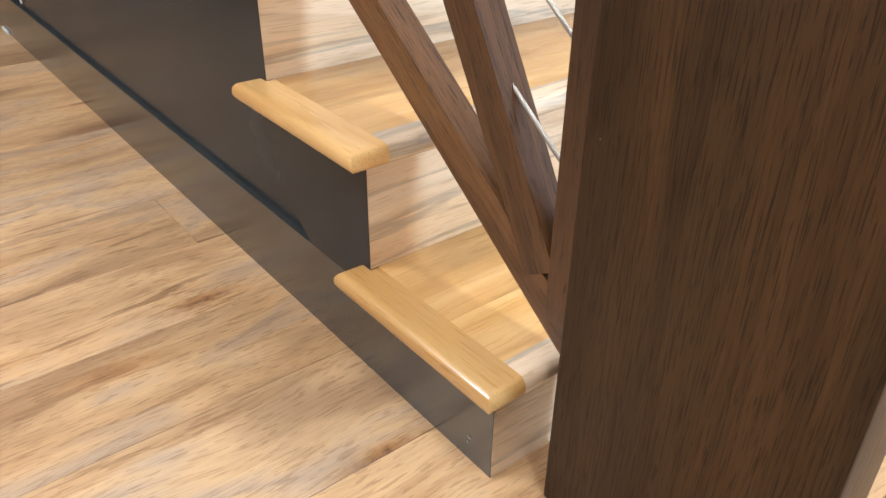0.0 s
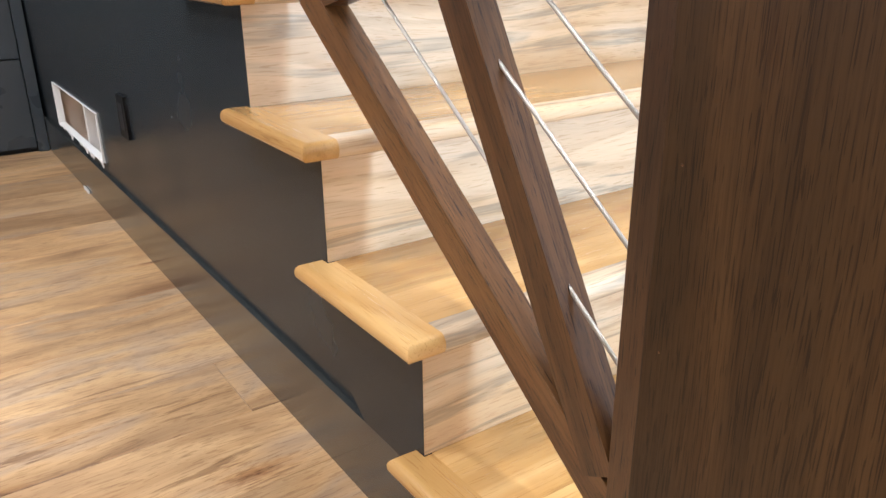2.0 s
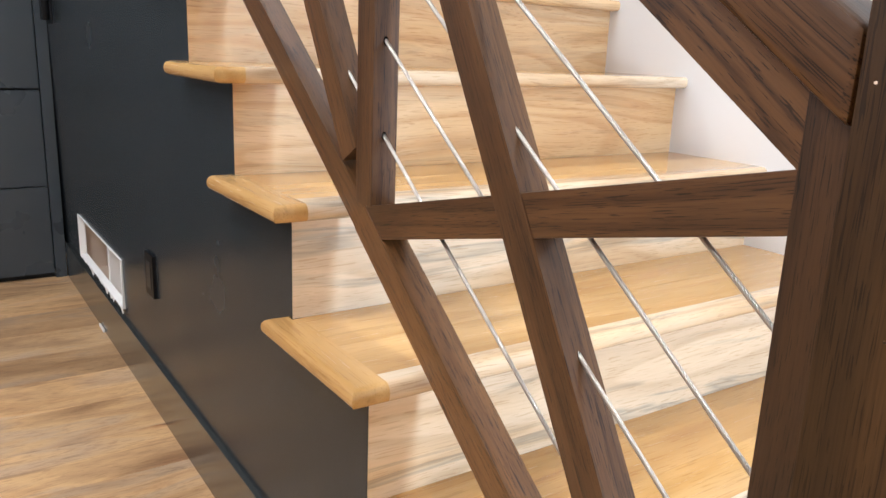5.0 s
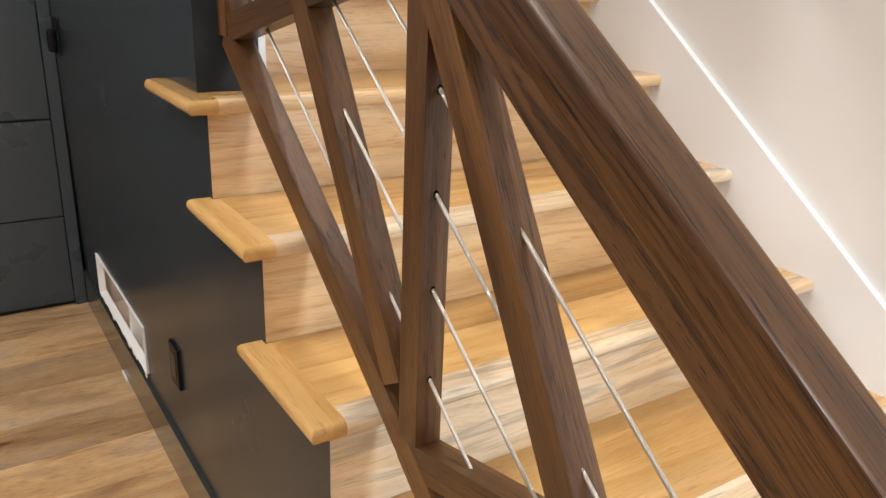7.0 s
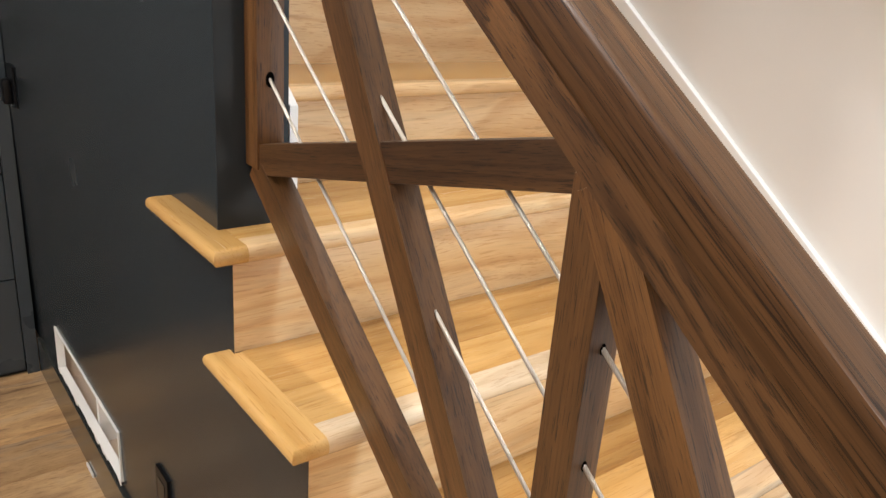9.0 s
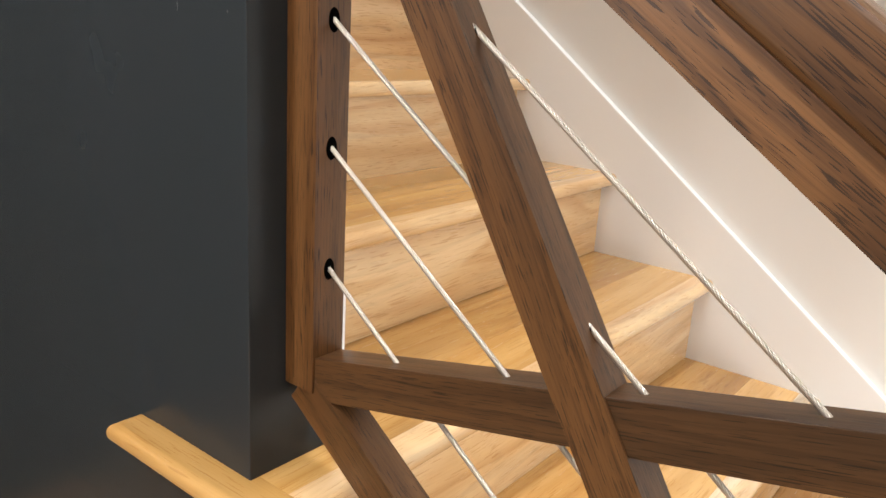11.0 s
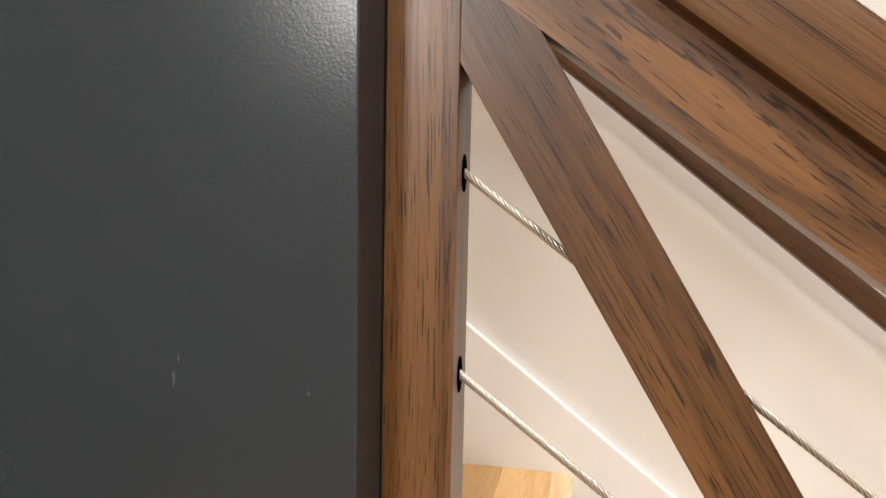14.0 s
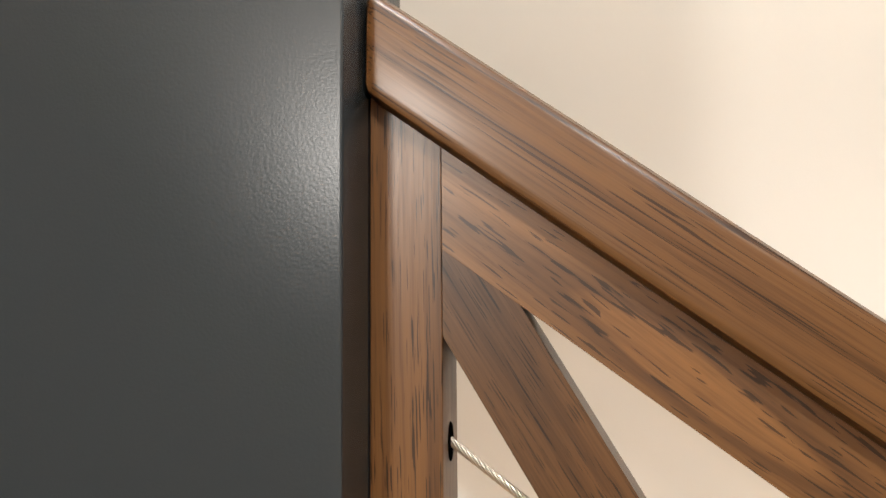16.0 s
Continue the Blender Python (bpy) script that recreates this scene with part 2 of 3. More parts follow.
WHITE = painted("white_wall_paint", (0.75, 0.72, 0.672), 0.6, 0.12, 0.015)
TRIM = painted("white_trim_paint", (0.79, 0.77, 0.735), 0.3, 0.03, 0.01)
PLASTER = painted("cut_plasterboard", (0.8, 0.78, 0.74), 0.9, 0.6, 0.08, 90)
BOARD = painted("bare_board", (0.70, 0.57, 0.45), 0.8, 0.3, 0.1, 60)
BLACK = painted("black_metal", (0.012, 0.012, 0.013), 0.3, 0.02)
HOLE = painted("hole_shadow", (0.002, 0.002, 0.002), 0.9, 0.0, spec=0.0)
SEAM = painted("dark_seam", (0.01, 0.01, 0.011), 0.7, 0.0)
STEEL, _nt, _b = material("steel_cable")
_b.inputs["Base Color"].default_value = (0.56, 0.515, 0.455, 1)
_b.inputs["Metallic"].default_value = 1.0
_b.inputs["Roughness"].default_value = 0.42
LAMPGLOW, _nt, _b = material("lamp_glow")
_b.inputs["Emission Color"].default_value = (1, 0.86, 0.68, 1)
_b.inputs["Emission Strength"].default_value = 6


# ---- building helpers ----
def even_normals(me):
    """Keep large faces flat: corner normals weighted by area over the faces that meet softly."""
    faces = [[] for _ in me.vertices]
    for p in me.polygons:
        for v in p.vertices:
            faces[v].append(p)
    out = []
    for p in me.polygons:
        for v in p.vertices:
            n = Vector((0, 0, 0))
            for q in faces[v]:
                if q.normal.dot(p.normal) > 0.77:
                    n += q.normal * q.area
            out.append(n.normalized() if n.length > 0 else p.normal)
    me.normals_split_custom_set(out)


def part(name, bm, mat, parent=None, label=""):
    me = bpy.data.meshes.new(name)
    bmesh.ops.recalc_face_normals(bm, faces=bm.faces)
    for f in bm.faces:
        f.smooth = True
    bm.to_mesh(me)
    bm.free()
    me.set_sharp_from_angle(angle=radians(40))
    if len(me.polygons) < 3000:
        even_normals(me)
    me.materials.append(mat)
    ob = new(name, me)
    if parent:
        ob.parent = parent
    return tagged(ob, label)


def thing(name, label, category, group="", kind=""):
    return tagged(new(name), label, category, group, kind)


def box(bm, x0, y0, z0, x1, y1, z1, bevel=0.0, seg=2):
    vs = bmesh.ops.create_cube(bm, size=1.0, matrix=Matrix.Translation(((x0 + x1) / 2, (y0 + y1) / 2, (z0 + z1) / 2))
                               @ Matrix.Diagonal((x1 - x0, y1 - y0, z1 - z0, 1)))["verts"]
    if bevel:
        es = list({e for v in vs for e in v.link_edges})
        bmesh.ops.bevel(bm, geom=es, offset=bevel, segments=seg, affect="EDGES", profile=0.5)
    return bm


def boxed(x0, y0, z0, x1, y1, z1, bevel=0.0, seg=2):
    return box(bmesh.new(), x0, y0, z0, x1, y1, z1, bevel, seg)


def slab(points, axis, lo, hi, bevel=0.0):
    """A polygon given in the plane across axis ('x': y, z), thickened from lo to hi."""
    bm = bmesh.new()
    put = {"x": lambda p, d: (d, p[0], p[1]), "y": lambda p, d: (p[0], d, p[1]), "z": lambda p, d: (p[0], p[1], d)}[axis]
    a = [bm.verts.new(put(p, lo)) for p in points]
    b = [bm.verts.new(put(p, hi)) for p in points]
    bm.faces.new(a), bm.faces.new(b[::-1])
    n = len(points)
    for i in range(n):
        bm.faces.new((a[i], a[(i + 1) % n], b[(i + 1) % n], b[i]))
    if bevel:
        bmesh.ops.bevel(bm, geom=list(bm.edges), offset=bevel, segments=2, affect="EDGES", profile=0.5)
    return bm


def laid(ob, x, y, z, along=(1, 0, 0), up=(0, 0, 1)):
    """Place a piece whose own x runs along a direction and whose own z faces up."""
    ax = Vector(along).normalized()
    az = (Vector(up) - Vector(up).dot(ax) * ax).normalized()
    ay = az.cross(ax)
    ob.matrix_basis = Matrix(((ax.x, ay.x, az.x, x), (ax.y, ay.y, az.y, y), (ax.z, ay.z, az.z, z), (0, 0, 0, 1)))
    return ob


def stick(name, p, q, width, x0, x1, parent, mat=None, bevel=0.0009, label="", trim0=0.0, trim1=0.0):
    """A bar between two points (y, z) in the plane of the railing, from x0 to x1; trims slant its ends."""
    d = Vector((0, q[0] - p[0], q[1] - p[1]))
    n = d.length
    h, t = width / 2, (x1 - x0) / 2
    pts = [(-trim0, -h), (n - trim1, -h), (n + trim1, h), (trim0, h)]
    bm = slab(pts, "z", -t, t, bevel)
    ob = part(name, bm, mat or WALNUT, parent, label)
    return laid(ob, (x0 + x1) / 2, p[0], p[1], d, (1, 0, 0))


# ---- room ----
RISE, GOING, FLOOR = 0.18, 0.24, 0.012
X_R, X_W = 1.09, 1.105
floor = tagged(part("floor", boxed(-4.5, -2.1, -0.15, 1.5, 5.5, FLOOR - 0.012), SEAM), "oak-look plank floor in warm honey tones", "floor", kind="structure")
wall_right = tagged(part("wall_east", boxed(X_W, -3.0, FLOOR - 0.012, X_W + 0.12, 5.5, CEIL), WHITE), "plain white painted stairwell wall", "wall", kind="structure")
wall_left = tagged(part("wall_west", boxed(-4.62, -2.1, 0, -4.5, 5.5, CEIL), WHITE), "plain white painted wall", "wall", kind="structure")
bm = boxed(-4.5, -2.12, 0, 0.1, -2.0, CEIL)
box(bm, 0.1, -2.12, 1.85, 0.42, -2.0, CEIL)
box(bm, 0.1, -2.12, 0, 0.42, -2.05, 1.85)
box(bm, 0.42, -2.12, 0, X_W + 0.12, -2.0, CEIL)
tagged(part("wall_south", bm, WHITE), "white wall with a tall glazed sidelight opening", "wall", kind="structure")
tagged(part("wall_north", boxed(-4.5, 5.5, 0, X_W, 5.62, CEIL), WHITE), "plain white painted wall", "wall", kind="structure")
tagged(part("wall_bulkhead", boxed(0.0, -0.1, ROOM, 0.115, 1.25, CEIL), WHITE), "white bulkhead above the railing", "wall", kind="structure")
tagged(part("wall_header", boxed(0.115, -0.22, ROOM, X_W, -0.1, CEIL), WHITE), "white wall above the stair foot", "wall", kind="structure")
tagged(part("ceiling_lower", slab([(-4.6, -2.1), (X_W + 0.1, -2.1), (X_W + 0.1, -0.22), (0.0, -0.22), (0.0, 5.6), (-4.6, 5.6)], "z", ROOM, ROOM + 0.1), WHITE), "plain white ceiling of the room", "ceiling", kind="structure")
tagged(part("ceiling", boxed(-4.62, -2.12, CEIL, X_W + 0.12, 5.62, CEIL + 0.1), WHITE), "plain white ceiling", "ceiling", kind="structure")

# sloped white skirting on the stairwell wall, with an eased top edge
SK = lambda y: 1.273 + 0.765 * (y - 1.268)
bm = slab([(-0.1, 0.0), (4.2, 0.0 + 2.2), (4.2, SK(4.2)), (-0.1, SK(-0.1))], "x", X_R, X_W + 0.004, 0.003)
tagged(part("trim", bm, TRIM), "white sloped skirting board beside the stairs", "trim", kind="structure")

bm = slab([(1.2505, 6 * RISE + 0.0005), (4.2, 6 * RISE + 2.2), (4.2, SK(4.2)), (1.2505, SK(1.2505))], "x", 0.1155, 0.130, 0.002)
tagged(part("trim", bm, TRIM), "white sloped skirting board inside the stair wall", "trim", kind="structure")

# ---- staircase ----
TH, OV, SIDE = 0.027, 0.033, 0.040
stairs = thing("staircase", "closed honey-coloured hardwood stairs with bullnose treads", "stairs")


def nose_profile(depth, front):
    """Tread section: flat top, half-round front."""
    pts = [(depth, 0), (depth, TH)]
    pts += [(front + inset, z) for inset, z in edge_rows()]
    return pts


def edge_rows():
    """The eased edge from top to bottom: inset and height."""
    r = 0.0118
    rows = []
    for c, a0 in ((TH - r, 90), (r, 180)):
        for i in range(6):
            a = radians(a0 + 90 * i / 5)
            rows.append((r + r * math.cos(a), c + r * math.sin(a)))
    return rows


def tread_board(k, y0, y1, nose, x0, x1, holder, mat=TREAD):
    """One board of a tread, from y0 to y1; the front one carries the rounded nosing."""
    bm = bmesh.new()
    pts = nose_profile(y1 - y0, 0.0) if nose else [(0.0002, 0), (y1 - y0 - 0.0002, 0), (y1 - y0 - 0.0002, TH), (0.0002, TH)]
    a = [bm.verts.new((0, p[0], p[1])) for p in pts]
    b = [bm.verts.new((x1 - x0, p[0], p[1])) for p in pts]
    bm.faces.new(a[::-1]), bm.faces.new(b)
    for i in range(len(pts)):
        bm.faces.new((a[i], a[(i + 1) % len(pts)], b[(i + 1) % len(pts)], b[i]))
    ob = part("tread_board", bm, mat, holder)
    ob.location = (x0, y0, k * RISE - TH)
    return ob


def return_nosing(k, holder):
    """The mitred end piece along the open side of a tread, rounded on two sides."""
    y0, y1 = (k - 1) * GOING - OV, k * GOING - 0.002
    n = y1 - y0
    bm = bmesh.new()
    w = SIDE + 0.012
    rows = edge_rows()
    loops = []
    tail = n + 0.026
    for inset, z in rows:
        loops.append([bm.verts.new(v) for v in ((w, inset, z), (inset, inset, z), (inset, tail - inset, z), (SIDE - 0.0006, tail - inset, z), (SIDE - 0.0006, n, z), (w, n, z))])
    for la, lb in zip(loops, loops[1:]):
        for i in range(5):
            bm.faces.new((la[i], la[i + 1], lb[i + 1], lb[i]))
    bm.faces.new(loops[0]), bm.faces.new(loops[-1][::-1])
    bm.faces.new([l[0] for l in loops] + [l[5] for l in loops][::-1])
    # own x runs up the stairs, so that the grain follows the piece
    bmesh.ops.transform(bm, matrix=Matrix.Rotation(radians(-90), 4, "Z"), verts=bm.verts)
    ob = part("return_nosing", bm, TREAD, holder, "mitred return nosing")
    ob.matrix_basis = Matrix.Translation((-SIDE, y0, k * RISE - TH)) @ Matrix.Rotation(radians(90), 4, "Z")
    return ob


rng = random.Random(4)
STEPS = 13
for k in range(1, STEPS + 1):
    y0 = (k - 1) * GOING
    x_in = 0.012 if k <= 6 else 0.118
    tread = part("tread", boxed(x_in + 0.002, y0 + 0.02, k * RISE - TH + 0.001, X_R - 0.002, y0 + GOING + 0.01, k * RISE - 0.004), TREAD, stairs)
    cuts = [-OV, rng.uniform(0.0, 0.012), rng.uniform(0.09, 0.14), GOING - 0.0004]
    for n in range(3):
        front = n == 0
        left = x_in
        tread_board(k, y0 + cuts[n], y0 + cuts[n + 1], front, left, X_R, tread, (RISER if k < 6 else RISER_WARM) if front else TREAD)
    if k <= 6:
        return_nosing(k, tread)
    zb, zt = ((k - 1) * RISE if k > 1 else FLOOR), k * RISE - TH
    rx0 = 0.001 if k <= 6 else 0.118
    riser = part("riser", boxed(0, -0.0, 0, X_R - rx0, 0.018, zt - zb), RISER if k in (1, 2, 3, 4) else RISER_WARM, stairs)
    riser.location = (rx0, y0, zb)
part("landing", boxed(0.118, STEPS * GOING, STEPS * RISE - 0.03, X_R, 5.4, STEPS * RISE - 0.001), TREAD, stairs)

# ---- charcoal wall beside and under the stairs ----
WY, WT, END = 1.252, 0.115, 2.955
charcoal = tagged(part("wall_charcoal", boxed(0.0, WY, 6 * RISE - 0.001, WT, END + 1.5, CEIL, 0.002), CHARCOAL), "charcoal painted wall end beside the stairs", "wall", kind="structure")
part("lower_wall", boxed(0.0, WY + 0.1702, 0.92, WT, END + 1.5, 6 * RISE), CHARCOAL, charcoal)
# stringer: stepped above, slanting below
DG = lambda y: 0.150 + 0.757 * (y - 0.395)
bm = slab([(0.0006, 0.1462), (0.0006, 0.1463), (GOING + 0.0006, 0.1463), (GOING + 0.0006, 2 * RISE - TH), (0.395, 2 * RISE - TH), (0.395, 0.1462)], "x", 0.0, 0.02)
part("stringer_foot", bm, CHARCOAL, charcoal)
for k in range(2, 7):
    ya, yb = (0.395 if k == 2 else (k - 1) * GOING + 0.0006), (k * GOING if k < 6 else WY + 0.17)
    top = k * RISE - TH
    part("stringer", slab([(ya, DG(ya)), (ya, top), (yb, top), (yb, DG(yb))], "x", 0.0, 0.02), CHARCOAL, charcoal)
skirting = tagged(part("baseboard", slab([(0.0006, FLOOR), (END, FLOOR), (END, 0.146), (0.0006, 0.146)], "x", 0.0, 0.02, 0.0006), GLOSS),
       "charcoal painted baseboard under the stairs", "baseboard", kind="structure")
# panel set back behind stringer and baseboard, with the rough opening cut through
VY0, VY1, VZ0, VZ1 = 1.955, 2.635, 0.178, 0.325


def panel_face(points):
    bm = bmesh.new()
    v = [bm.verts.new((0.010 * max(0.02, 1 - (z - 0.15) / 0.8), y, z)) for y, z in points]
    w = [bm.verts.new((0.024, y, z)) for y, z in points]
    bm.faces.new(v), bm.faces.new(w[::-1])
    for i in range(len(v)):
        j = (i + 1) % len(v)
        bm.faces.new((v[i], v[j], w[j], w[i]))
    part("panel", bm, CHARCOAL, charcoal)


panel_face([(0.38, 0.14), (VY0, 0.14), (VY0, 0.957), (1.46, 0.957)])
panel_face([(VY0, 0.14), (VY1, 0.14), (VY1, VZ0), (VY0, VZ0)])
panel_face([(VY0, VZ1), (VY1, VZ1), (VY1, 0.957), (VY0, 0.957)])
panel_face([(VY1, 0.14), (END + 0.3, 0.14), (END + 0.3, 0.957), (VY1, 0.957)])

# rough opening: white plasterboard box with a stud, ragged paper edge
vent = thing("wall_opening", "unfinished rectangular cut-out in charcoal wall showing white plasterboard", "wall opening")
part("back_board", boxed(0.085, VY0 - 0.03, VZ0 - 0.06, 0.095, 2.255, VZ1 + 0.05), BOARD, vent)
part("far_back_board", boxed(0.095, 2.255, VZ0 - 0.06, 0.105, VY1 + 0.03, VZ1 + 0.05), BOARD, vent, "bare tan board")
part("cavity_floor", boxed(0.03, VY0 - 0.03, VZ0 - 0.07, 0.105, VY1 + 0.03, VZ0 - 0.06), BOARD, vent)
part("cavity_top", boxed(0.03, VY0 - 0.03, VZ1 + 0.05, 0.105, VY1 + 0.03, VZ1 + 0.06), BOARD, vent)
part("cavity_side", boxed(0.03, VY1 + 0.03, VZ0 - 0.06, 0.105, VY1 + 0.04, VZ1 + 0.05), BOARD, vent)
part("cavity_side", boxed(0.03, VY0 - 0.04, VZ0 - 0.06, 0.105, VY0 - 0.03, VZ1 + 0.05), BOARD, vent)
part("divider", boxed(0.027, 2.245, VZ0 - 0.06, 0.085, 2.268, VZ1 + 0.05, 0.001), TRIM, vent, "white painted divider")
part("lower_edge", boxed(0.0095, VY0, VZ0 - 0.002, 0.026, VY1, VZ0 + 0.0005), PLASTER, vent, "cut white plasterboard edge")
part("far_edge", boxed(0.0095, VY1 - 0.0005, VZ0, 0.026, VY1 + 0.002, VZ1), PLASTER, vent)
rng = random.Random(9)
def ragged(name, y0, z0, y1, z1, across):
    bm = bmesh.new()
    n = int(math.hypot(y1 - y0, z1 - z0) / 0.017)
    rows = []
    for i in range(n + 1):
        f = i / n
        y, z = y0 + (y1 - y0) * f, z0 + (z1 - z0) * f
        w = rng.choice((0.001, 0.003, 0.006, 0.012, 0.02)) * (1.0 if across[1] < 0 else 0.2)
        rows.append((bm.verts.new((0.004, y + across[0] * w, z + across[1] * w)), bm.verts.new((0.002, y, z)),
                     bm.verts.new((0.024, y - across[0] * 0.003, z - across[1] * 0.003))))
    for a, b in zip(rows, rows[1:]):
        bm.faces.new((a[0], b[0], b[1], a[1])), bm.faces.new((a[1], b[1], b[2], a[2]))
    part(name, bm, PLASTER, vent, "torn white paper edge")
ragged("torn_edge", VY0, VZ0, VY1, VZ0, (0, -1))
ragged("torn_edge", VY0, VZ1, VY1, VZ1, (0, 1))
ragged("torn_edge", VY0, VZ0, VY0, VZ1, (-1, 0))
ragged("torn_edge", VY1, VZ0, VY1, VZ1, (1, 0))

outlet = thing("outlet_plate", "black rectangular outlet cover plate on charcoal wall", "outlet")
part("plate", boxed(-0.001, 1.565, 0.322, 0.009, 1.640, 0.43, 0.001), MATTE_BLACK, outlet)
part("insert", boxed(-0.0025, 1.582, 0.342, 0.002, 1.623, 0.41, 0.0005), BLACK, outlet)

# ---- newel post ----
newel = thing("newel_post", "broad dark walnut box newel post at the stair foot", "newel post")
NX0, NX1, NY0, NY1, NTOP = 0.030, 0.102, -0.338, -0.056, 1.16
ob = part("shaft", boxed(0, -(NY1 - NY0) / 2, -(NX1 - NX0) / 2, NTOP - FLOOR, (NY1 - NY0) / 2, (NX1 - NX0) / 2, 0.004), WALNUT_DARK, newel)
laid(ob, (NX0 + NX1) / 2, (NY0 + NY1) / 2, FLOOR, (0, 0, 1), (-1, 0, 0))

for y, z in ((-0.075, 0.46), (-0.068, 0.93), (-0.10, 0.78), (-0.078, 0.62)):
    bm = bmesh.new()
    bmesh.ops.create_cone(bm, cap_ends=True, segments=12, radius1=0.0011, radius2=0.0009, depth=0.0008)
    ob = part("nail_dot", bm, BOARD if z > 0.9 else WALNUT, newel, "filled nail hole")
    laid(ob, NX0 - 0.0002, y, z, (0, 1, 0), (-1, 0, 0))

# ---- walnut railing ----
railing = thing("stair_railing", "dark walnut railing of crossing slanted bars with steel cables", "railing")
XF, XB, BW = 0.047, 0.085, 0.045
stick("upright", (-0.041, 0.236), (-0.041, 0.93), 0.047, XF - 0.001, XB, railing)
stick("bar", (-0.085, 0.1988), (0.60, 0.716), BW, XF, XB, railing, trim0=0)
stick("bar", (0.585, 0.706), (1.232, 1.181), BW, XF + 0.0006, XB - 0.0006, railing)
stick("bar", (-0.005, 0.283), (0.585, 1.3222), BW, XF - 0.0006, XB - 0.0003, railing, bevel=0.0004)
stick("bar", (0.63, 0.797), (1.217, 1.7715), BW, XF - 0.0008, XB - 0.0004, railing, bevel=0.0004)
stick("cross_bar", (-0.03, 0.851), (0.58, 0.7115), BW, XF + 0.001, XB - 0.001, railing)
stick("cross_bar", (0.584, 1.3356), (1.215, 1.1915), BW, XF + 0.0012, XB - 0.001, railing)
stick("upright", (0.590, 0.735), (0.590, 1.325), 0.043, XF + 0.0004, XB - 0.0008, railing)
stick("wall_upright", (1.231, 1.178), (1.231, 1.852), 0.041, XF - 0.0018, XB + 0.0012, railing)
# rail under the handrail, and the handrail itself
SL = 0.728
LOW = lambda y: 1.6108 + SL * (y - 1.0)
A = lambda y: LOW(y) + 0.029
stick("sub_rail", (-0.05, A(-0.05)), (1.2115, A(1.2115)), BW + 0.001, XF - 0.0009, XB + 0.001, railing, WALNUT_FIGURED, bevel=0.0003, trim0=0.0164, trim1=0.0164)
B = lambda y: LOW(y) + 0.0884
stick("handrail", (-0.056, B(-0.056)), (1.2515, B(1.2515)), 0.0505, 0.030, 0.085, railing, WALNUT_RAIL, bevel=0.0075, trim0=0.0178, trim1=0.0178)

# ---- steel cables ----
SLOPE = 0.7445


def cable(z_top, group):
    """Six strands laid round one another, from the wall upright down to the newel."""
    y0, y1 = 1.22, -0.03
    slope = SLOPE
    n = math.hypot(y0 - y1, slope * (y0 - y1))
    bm = bmesh.new()
    rings, steps, sides, radius, lay = [], int(n / 0.0016), 36, 0.0025, 0.026
    for i in range(steps + 1):
        s = n * i / steps
        tw = s / lay * 2 * math.pi
        ring = []
        for j in range(sides):
            a = 2 * math.pi * j / sides
            off = (a + math.pi / 6) % (math.pi / 3) - math.pi / 6
            r = radius * (2 * math.cos(off) + math.sqrt(max(0.0, 1 - 4 * math.sin(off) ** 2))) / 3
            ring.append(bm.verts.new((s, r * math.cos(a + tw), r * math.sin(a + tw))))
        rings.append(ring)
    for p, q in zip(rings, rings[1:]):
        for j in range(sides):
            bm.faces.new((p[j], p[(j + 1) % sides], q[(j + 1) % sides], q[j]))
    ob = part("steel_cable", bm, STEEL)
    laid(ob, 0.065, y0, z_top + slope * (y0 - 1.21), (0, -1, -slope), (1, 0, 0))
    return tagged(ob, "thin twisted stainless steel cable through walnut railing", "cable", group)


HOLES = (1.306, 1.425, 1.541, 1.658)
for z in HOLES:
    cable(z, "railing cables")


def bore(y, z, normal, rx, rz, parent):
    """Drilled hole as a narrow-rimmed black disc; the bore's shade is its colour."""
    bm = bmesh.new()
    ring = []
    for i in range(20):
        a = 2 * math.pi * i / 20
        ring.append((rx * math.cos(a), rz * math.sin(a)))
    top = [bm.verts.new((p[0], p[1], 0.0006)) for p in ring]
    rim = [bm.verts.new((p[0] * 1.12, p[1] * 1.12, -0.001)) for p in ring]
    bm.faces.new(top)
    for i in range(20):
        bm.faces.new((top[i], top[(i + 1) % 20], rim[(i + 1) % 20], rim[i]))
    ob = part("cable_hole_shade", bm, HOLE, parent, "black disc for the shade of a drilled hole")
    return laid(ob, 0.065, y, z, (1, 0, 0), normal)


for z in HOLES:
    bore(1.2104, z, (0, -1, 0), 0.0065, 0.0105, railing)
    zz = z - SLOPE * (1.21 - 0.568)
    if 0.75 < zz < 1.25:
        bore(0.5684, zz, (0, -1, 0), 0.0032, 0.0052, railing)
# where the cables leave the slanted bars
for (p, q, off) in (((-0.005, 0.283), (0.573, 1.301), BW / 2), ((0.63, 0.797), (1.195, 1.735), BW / 2)):
    d = Vector((0, q[0] - p[0], q[1] - p[1])).normalized()
    nrm = Vector((0, -d.z, d.y))
    nrm = -nrm if nrm.y > 0 else nrm
    m = (q[1] - p[1]) / (q[0] - p[0])
    for z in HOLES:
        e = Vector((0, p[0], p[1])) + nrm * (off + 0.0001)
        y = (z - SLOPE * 1.21 - e.z + m * e.y) / (m - SLOPE)
        zz = e.z + m * (y - e.y)
        if min(p[1], q[1]) + 0.05 < zz < max(p[1], q[1]) - 0.04:
            ob = bore(y, zz, nrm, 0.0024, 0.0048, railing)

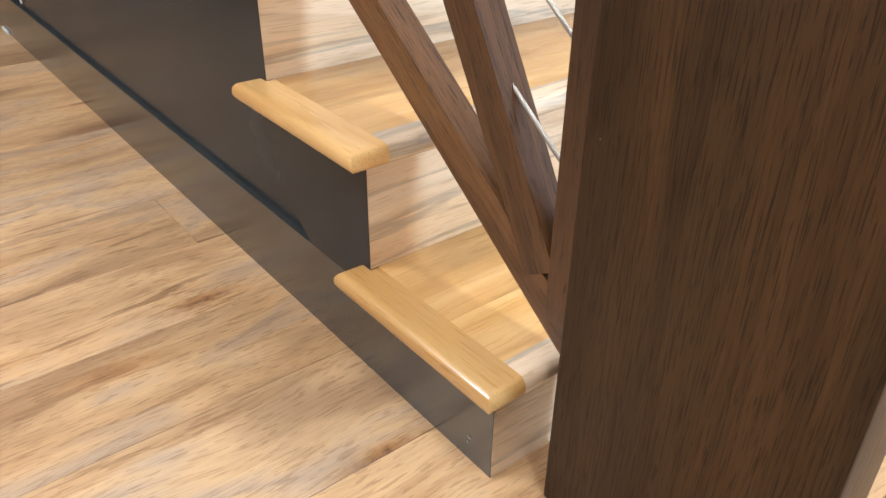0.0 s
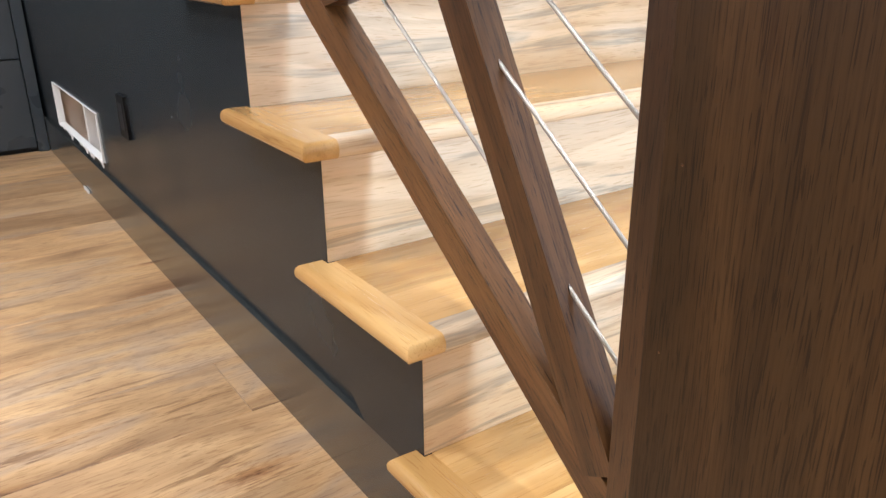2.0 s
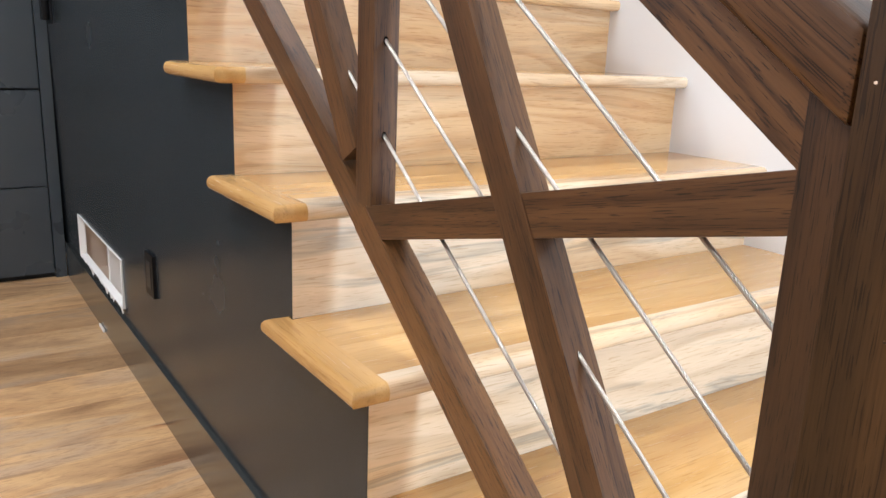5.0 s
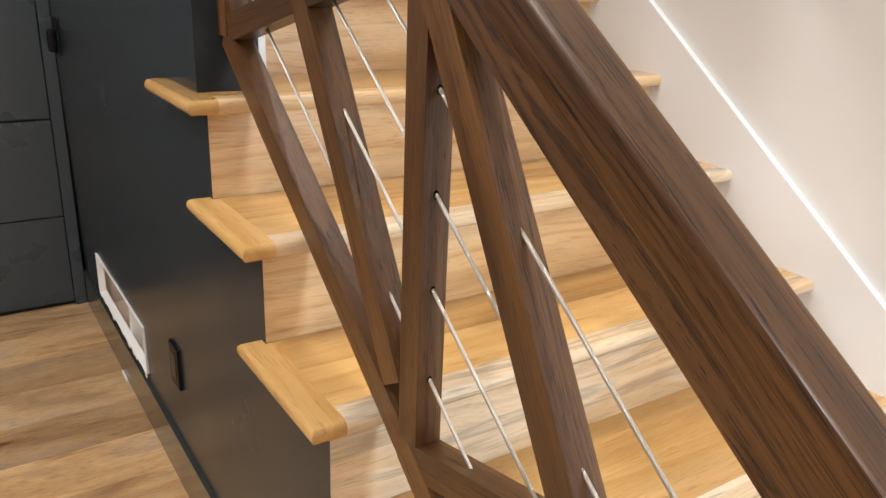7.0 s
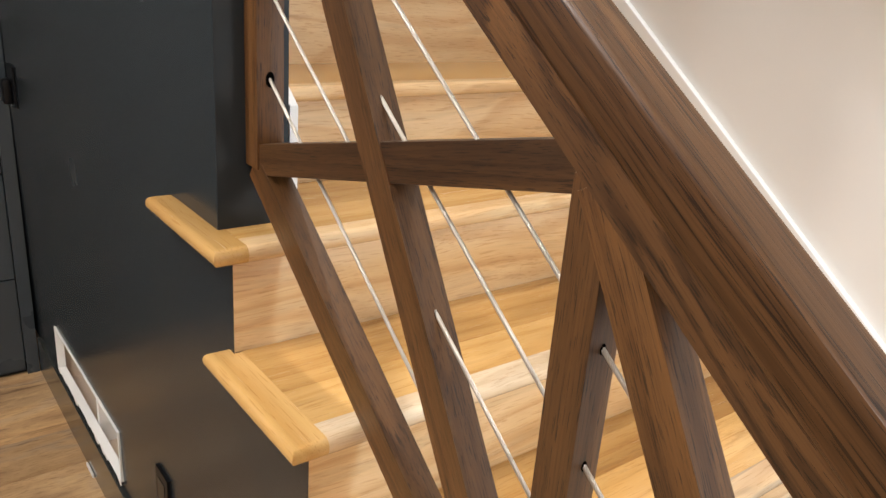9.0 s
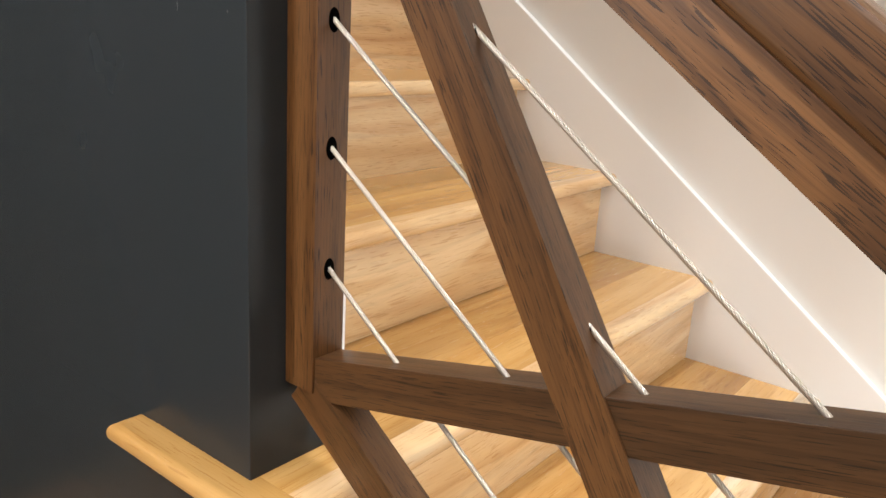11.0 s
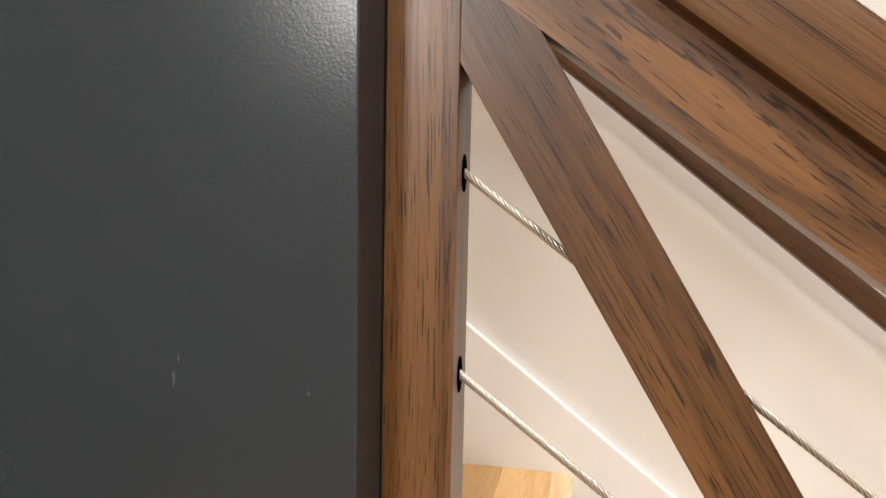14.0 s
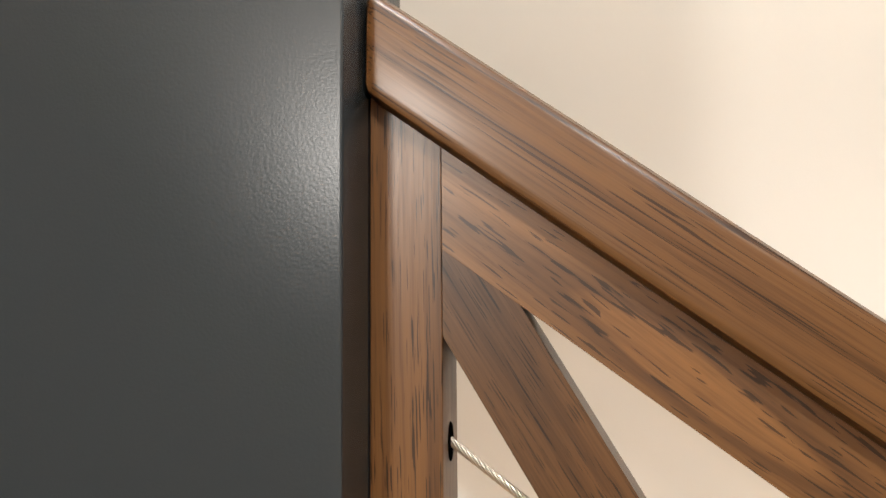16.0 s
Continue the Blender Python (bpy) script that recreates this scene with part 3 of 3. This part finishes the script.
# ---- handrail on the stairwell wall ----
wall_rail = thing("wall_handrail", "slim walnut handrail on black brackets along white wall", "handrail")
WR = lambda y: 1.885 + 0.79 * (y - 1.236)
stick("rail", (-0.3, WR(-0.3)), (1.75, WR(1.75)), 0.042, 1.015, 1.062, wall_rail, bevel=0.007)
for y in (0.25, 1.225):
    z = WR(y) - 0.026
    br = part("bracket", boxed(1.022, y - 0.02, z - 0.006, 1.054, y + 0.02, z + 0.001, 0.001), BLACK, wall_rail, "black metal bracket")
    bm = bmesh.new()
    bmesh.ops.create_cone(bm, cap_ends=True, segments=12, radius1=0.005, radius2=0.005, depth=0.066)
    arm = part("arm", bm, BLACK, br)
    laid(arm, 1.068, y - 0.004, z - 0.018, (0, 1, 0), (-0.86, 0, 0.5))
    bm = bmesh.new()
    bmesh.ops.create_cone(bm, cap_ends=True, segments=20, radius1=0.02, radius2=0.017, depth=0.007)
    plate = part("wall_plate", bm, BLACK, br)
    laid(plate, X_W - 0.0036, y - 0.004, z - 0.036, (0, 1, 0), (-1, 0, 0))

# ---- cabinet at the end of the room ----
cab = thing("base_cabinet", "dark charcoal cabinet with flush drawers and glass-like upper front", "cabinet")
part("body", boxed(-1.6, END + 0.022, FLOOR, -0.002, END + 0.6, 2.2), SEAM, cab)
part("side_stile", boxed(-0.042, END, FLOOR, -0.002, END + 0.02, 2.2, 0.001), CABINET, cab)
for i in range(3):
    x1 = -0.046 - i * 0.5
    part("drawer", boxed(x1 - 0.496, END, FLOOR + 0.02, x1, END + 0.02, 0.372, 0.0015), CABINET, cab)
    part("drawer", boxed(x1 - 0.496, END, 0.377, x1, END + 0.02, 0.735, 0.0015), CABINET, cab)
    part("door", boxed(x1 - 0.496, END + 0.004, 0.742, x1, END + 0.02, 2.2, 0.0015), CABINET, cab, "glossy dark door")
chip = tagged(part("wood_shim", boxed(-0.006, 2.24, FLOOR, -0.0015, 2.31, FLOOR + 0.012, 0.001), TRIM), "small white shim lying against charcoal baseboard", "shim")
handle = thing("wall_hook", "small black metal pull on charcoal wall", "handle")
part("plate", boxed(-0.008, 2.80, 0.975, 0.0, 2.90, 1.10, 0.004), MATTE_BLACK, handle)
part("grip", boxed(-0.034, 2.825, 0.985, -0.007, 2.87, 1.06, 0.008), MATTE_BLACK, handle)


def scuff(y, z, w, h, seed, parent, mat=SCUFF):
    """A faint pale rub mark: an uneven sliver on the paint."""
    rng = random.Random(seed)
    bm = bmesh.new()
    ring = []
    for i in range(14):
        a = 2 * math.pi * i / 14
        k = rng.uniform(0.55, 1.0)
        ring.append(bm.verts.new((-0.0003, y + w * k * math.cos(a), z + h * k * math.sin(a))))
    bm.faces.new(ring)
    part("scuff", bm, mat, parent, "pale rub mark")


scuff(1.355, 1.545, 0.0012, 0.006, 1, charcoal)
scuff(1.352, 1.556, 0.0007, 0.003, 2, charcoal)
scuff(1.278, 1.5425, 0.0012, 0.0016, 3, charcoal)
scuff(0.040, 0.047, 0.005, 0.004, 4, skirting, CHIP)
scuff(0.042, 0.038, 0.002, 0.0025, 5, skirting, CHIP)

# round ceiling fittings, added out of view at the lamps
for lx, ly, lz, _w, _c in LAMPS:
    lamp = thing("added_ceiling_light", "small round ceiling light, added out of view, switched on", "light", "ceiling lights")
    bm = bmesh.new()
    bmesh.ops.create_cone(bm, cap_ends=True, segments=24, radius1=0.075, radius2=0.08, depth=0.012)
    ob = part("trim_ring", bm, TRIM, lamp)
    ob.location = (lx, ly, lz - 0.006)
    bm = bmesh.new()
    bmesh.ops.create_cone(bm, cap_ends=True, segments=24, radius1=0.055, radius2=0.055, depth=0.004)
    ob = part("lens", bm, LAMPGLOW, lamp)
    ob.location = (lx, ly, lz - 0.0145)

# pendant fitting made up around the point lamp, out of view
pendant = thing("added_pendant", "black pendant fitting added out of view, on a ceiling cord", "lamp")
part("cord", boxed(-2.203, 1.897, 2.42, -2.197, 1.903, ROOM - 0.02), BLACK, pendant)
part("canopy", boxed(-2.25, 1.85, ROOM - 0.02, -2.15, 1.95, ROOM - 0.001, 0.004), BLACK, pendant)
part("cap", boxed(-2.225, 1.875, 2.412, -2.175, 1.925, 2.435, 0.006), BLACK, pendant)

# ---- floor planks ----
rng = random.Random(12)
PW = 0.2025
shared = {}
y = 0.713 - 13 * PW
while y < 3.2:
    x = -2.6 + rng.uniform(0.25, 0.8)
    if abs(y - 0.713) < 0.01:
        x = -0.0515 - 2 * 1.22
    xs = [x]
    while xs[-1] < 1.1:
        xs.append(xs[-1] + 1.22)
    xs = [-4.2, -3.6] + xs
    for xa, xb in zip(xs, xs[1:]):
        xb = min(xb, 1.104)
        n = round(xb - xa, 3)
        if n < 0.03 or (y > 0.3 and xa > 0.02):
            continue
        if n not in shared:
            bm = boxed(0.0005, 0.00045, 0.0, n - 0.0005, PW - 0.00045, 0.0115, 0.0007, 1)
            me = bpy.data.meshes.new("plank")
            bm.to_mesh(me)
            bm.free()
            me.materials.append(PLANK)
            shared[n] = me
        ob = new("plank", shared[n])
        ob.parent = floor
        ob.location = (xa, y, 0.0005)
    y += PW
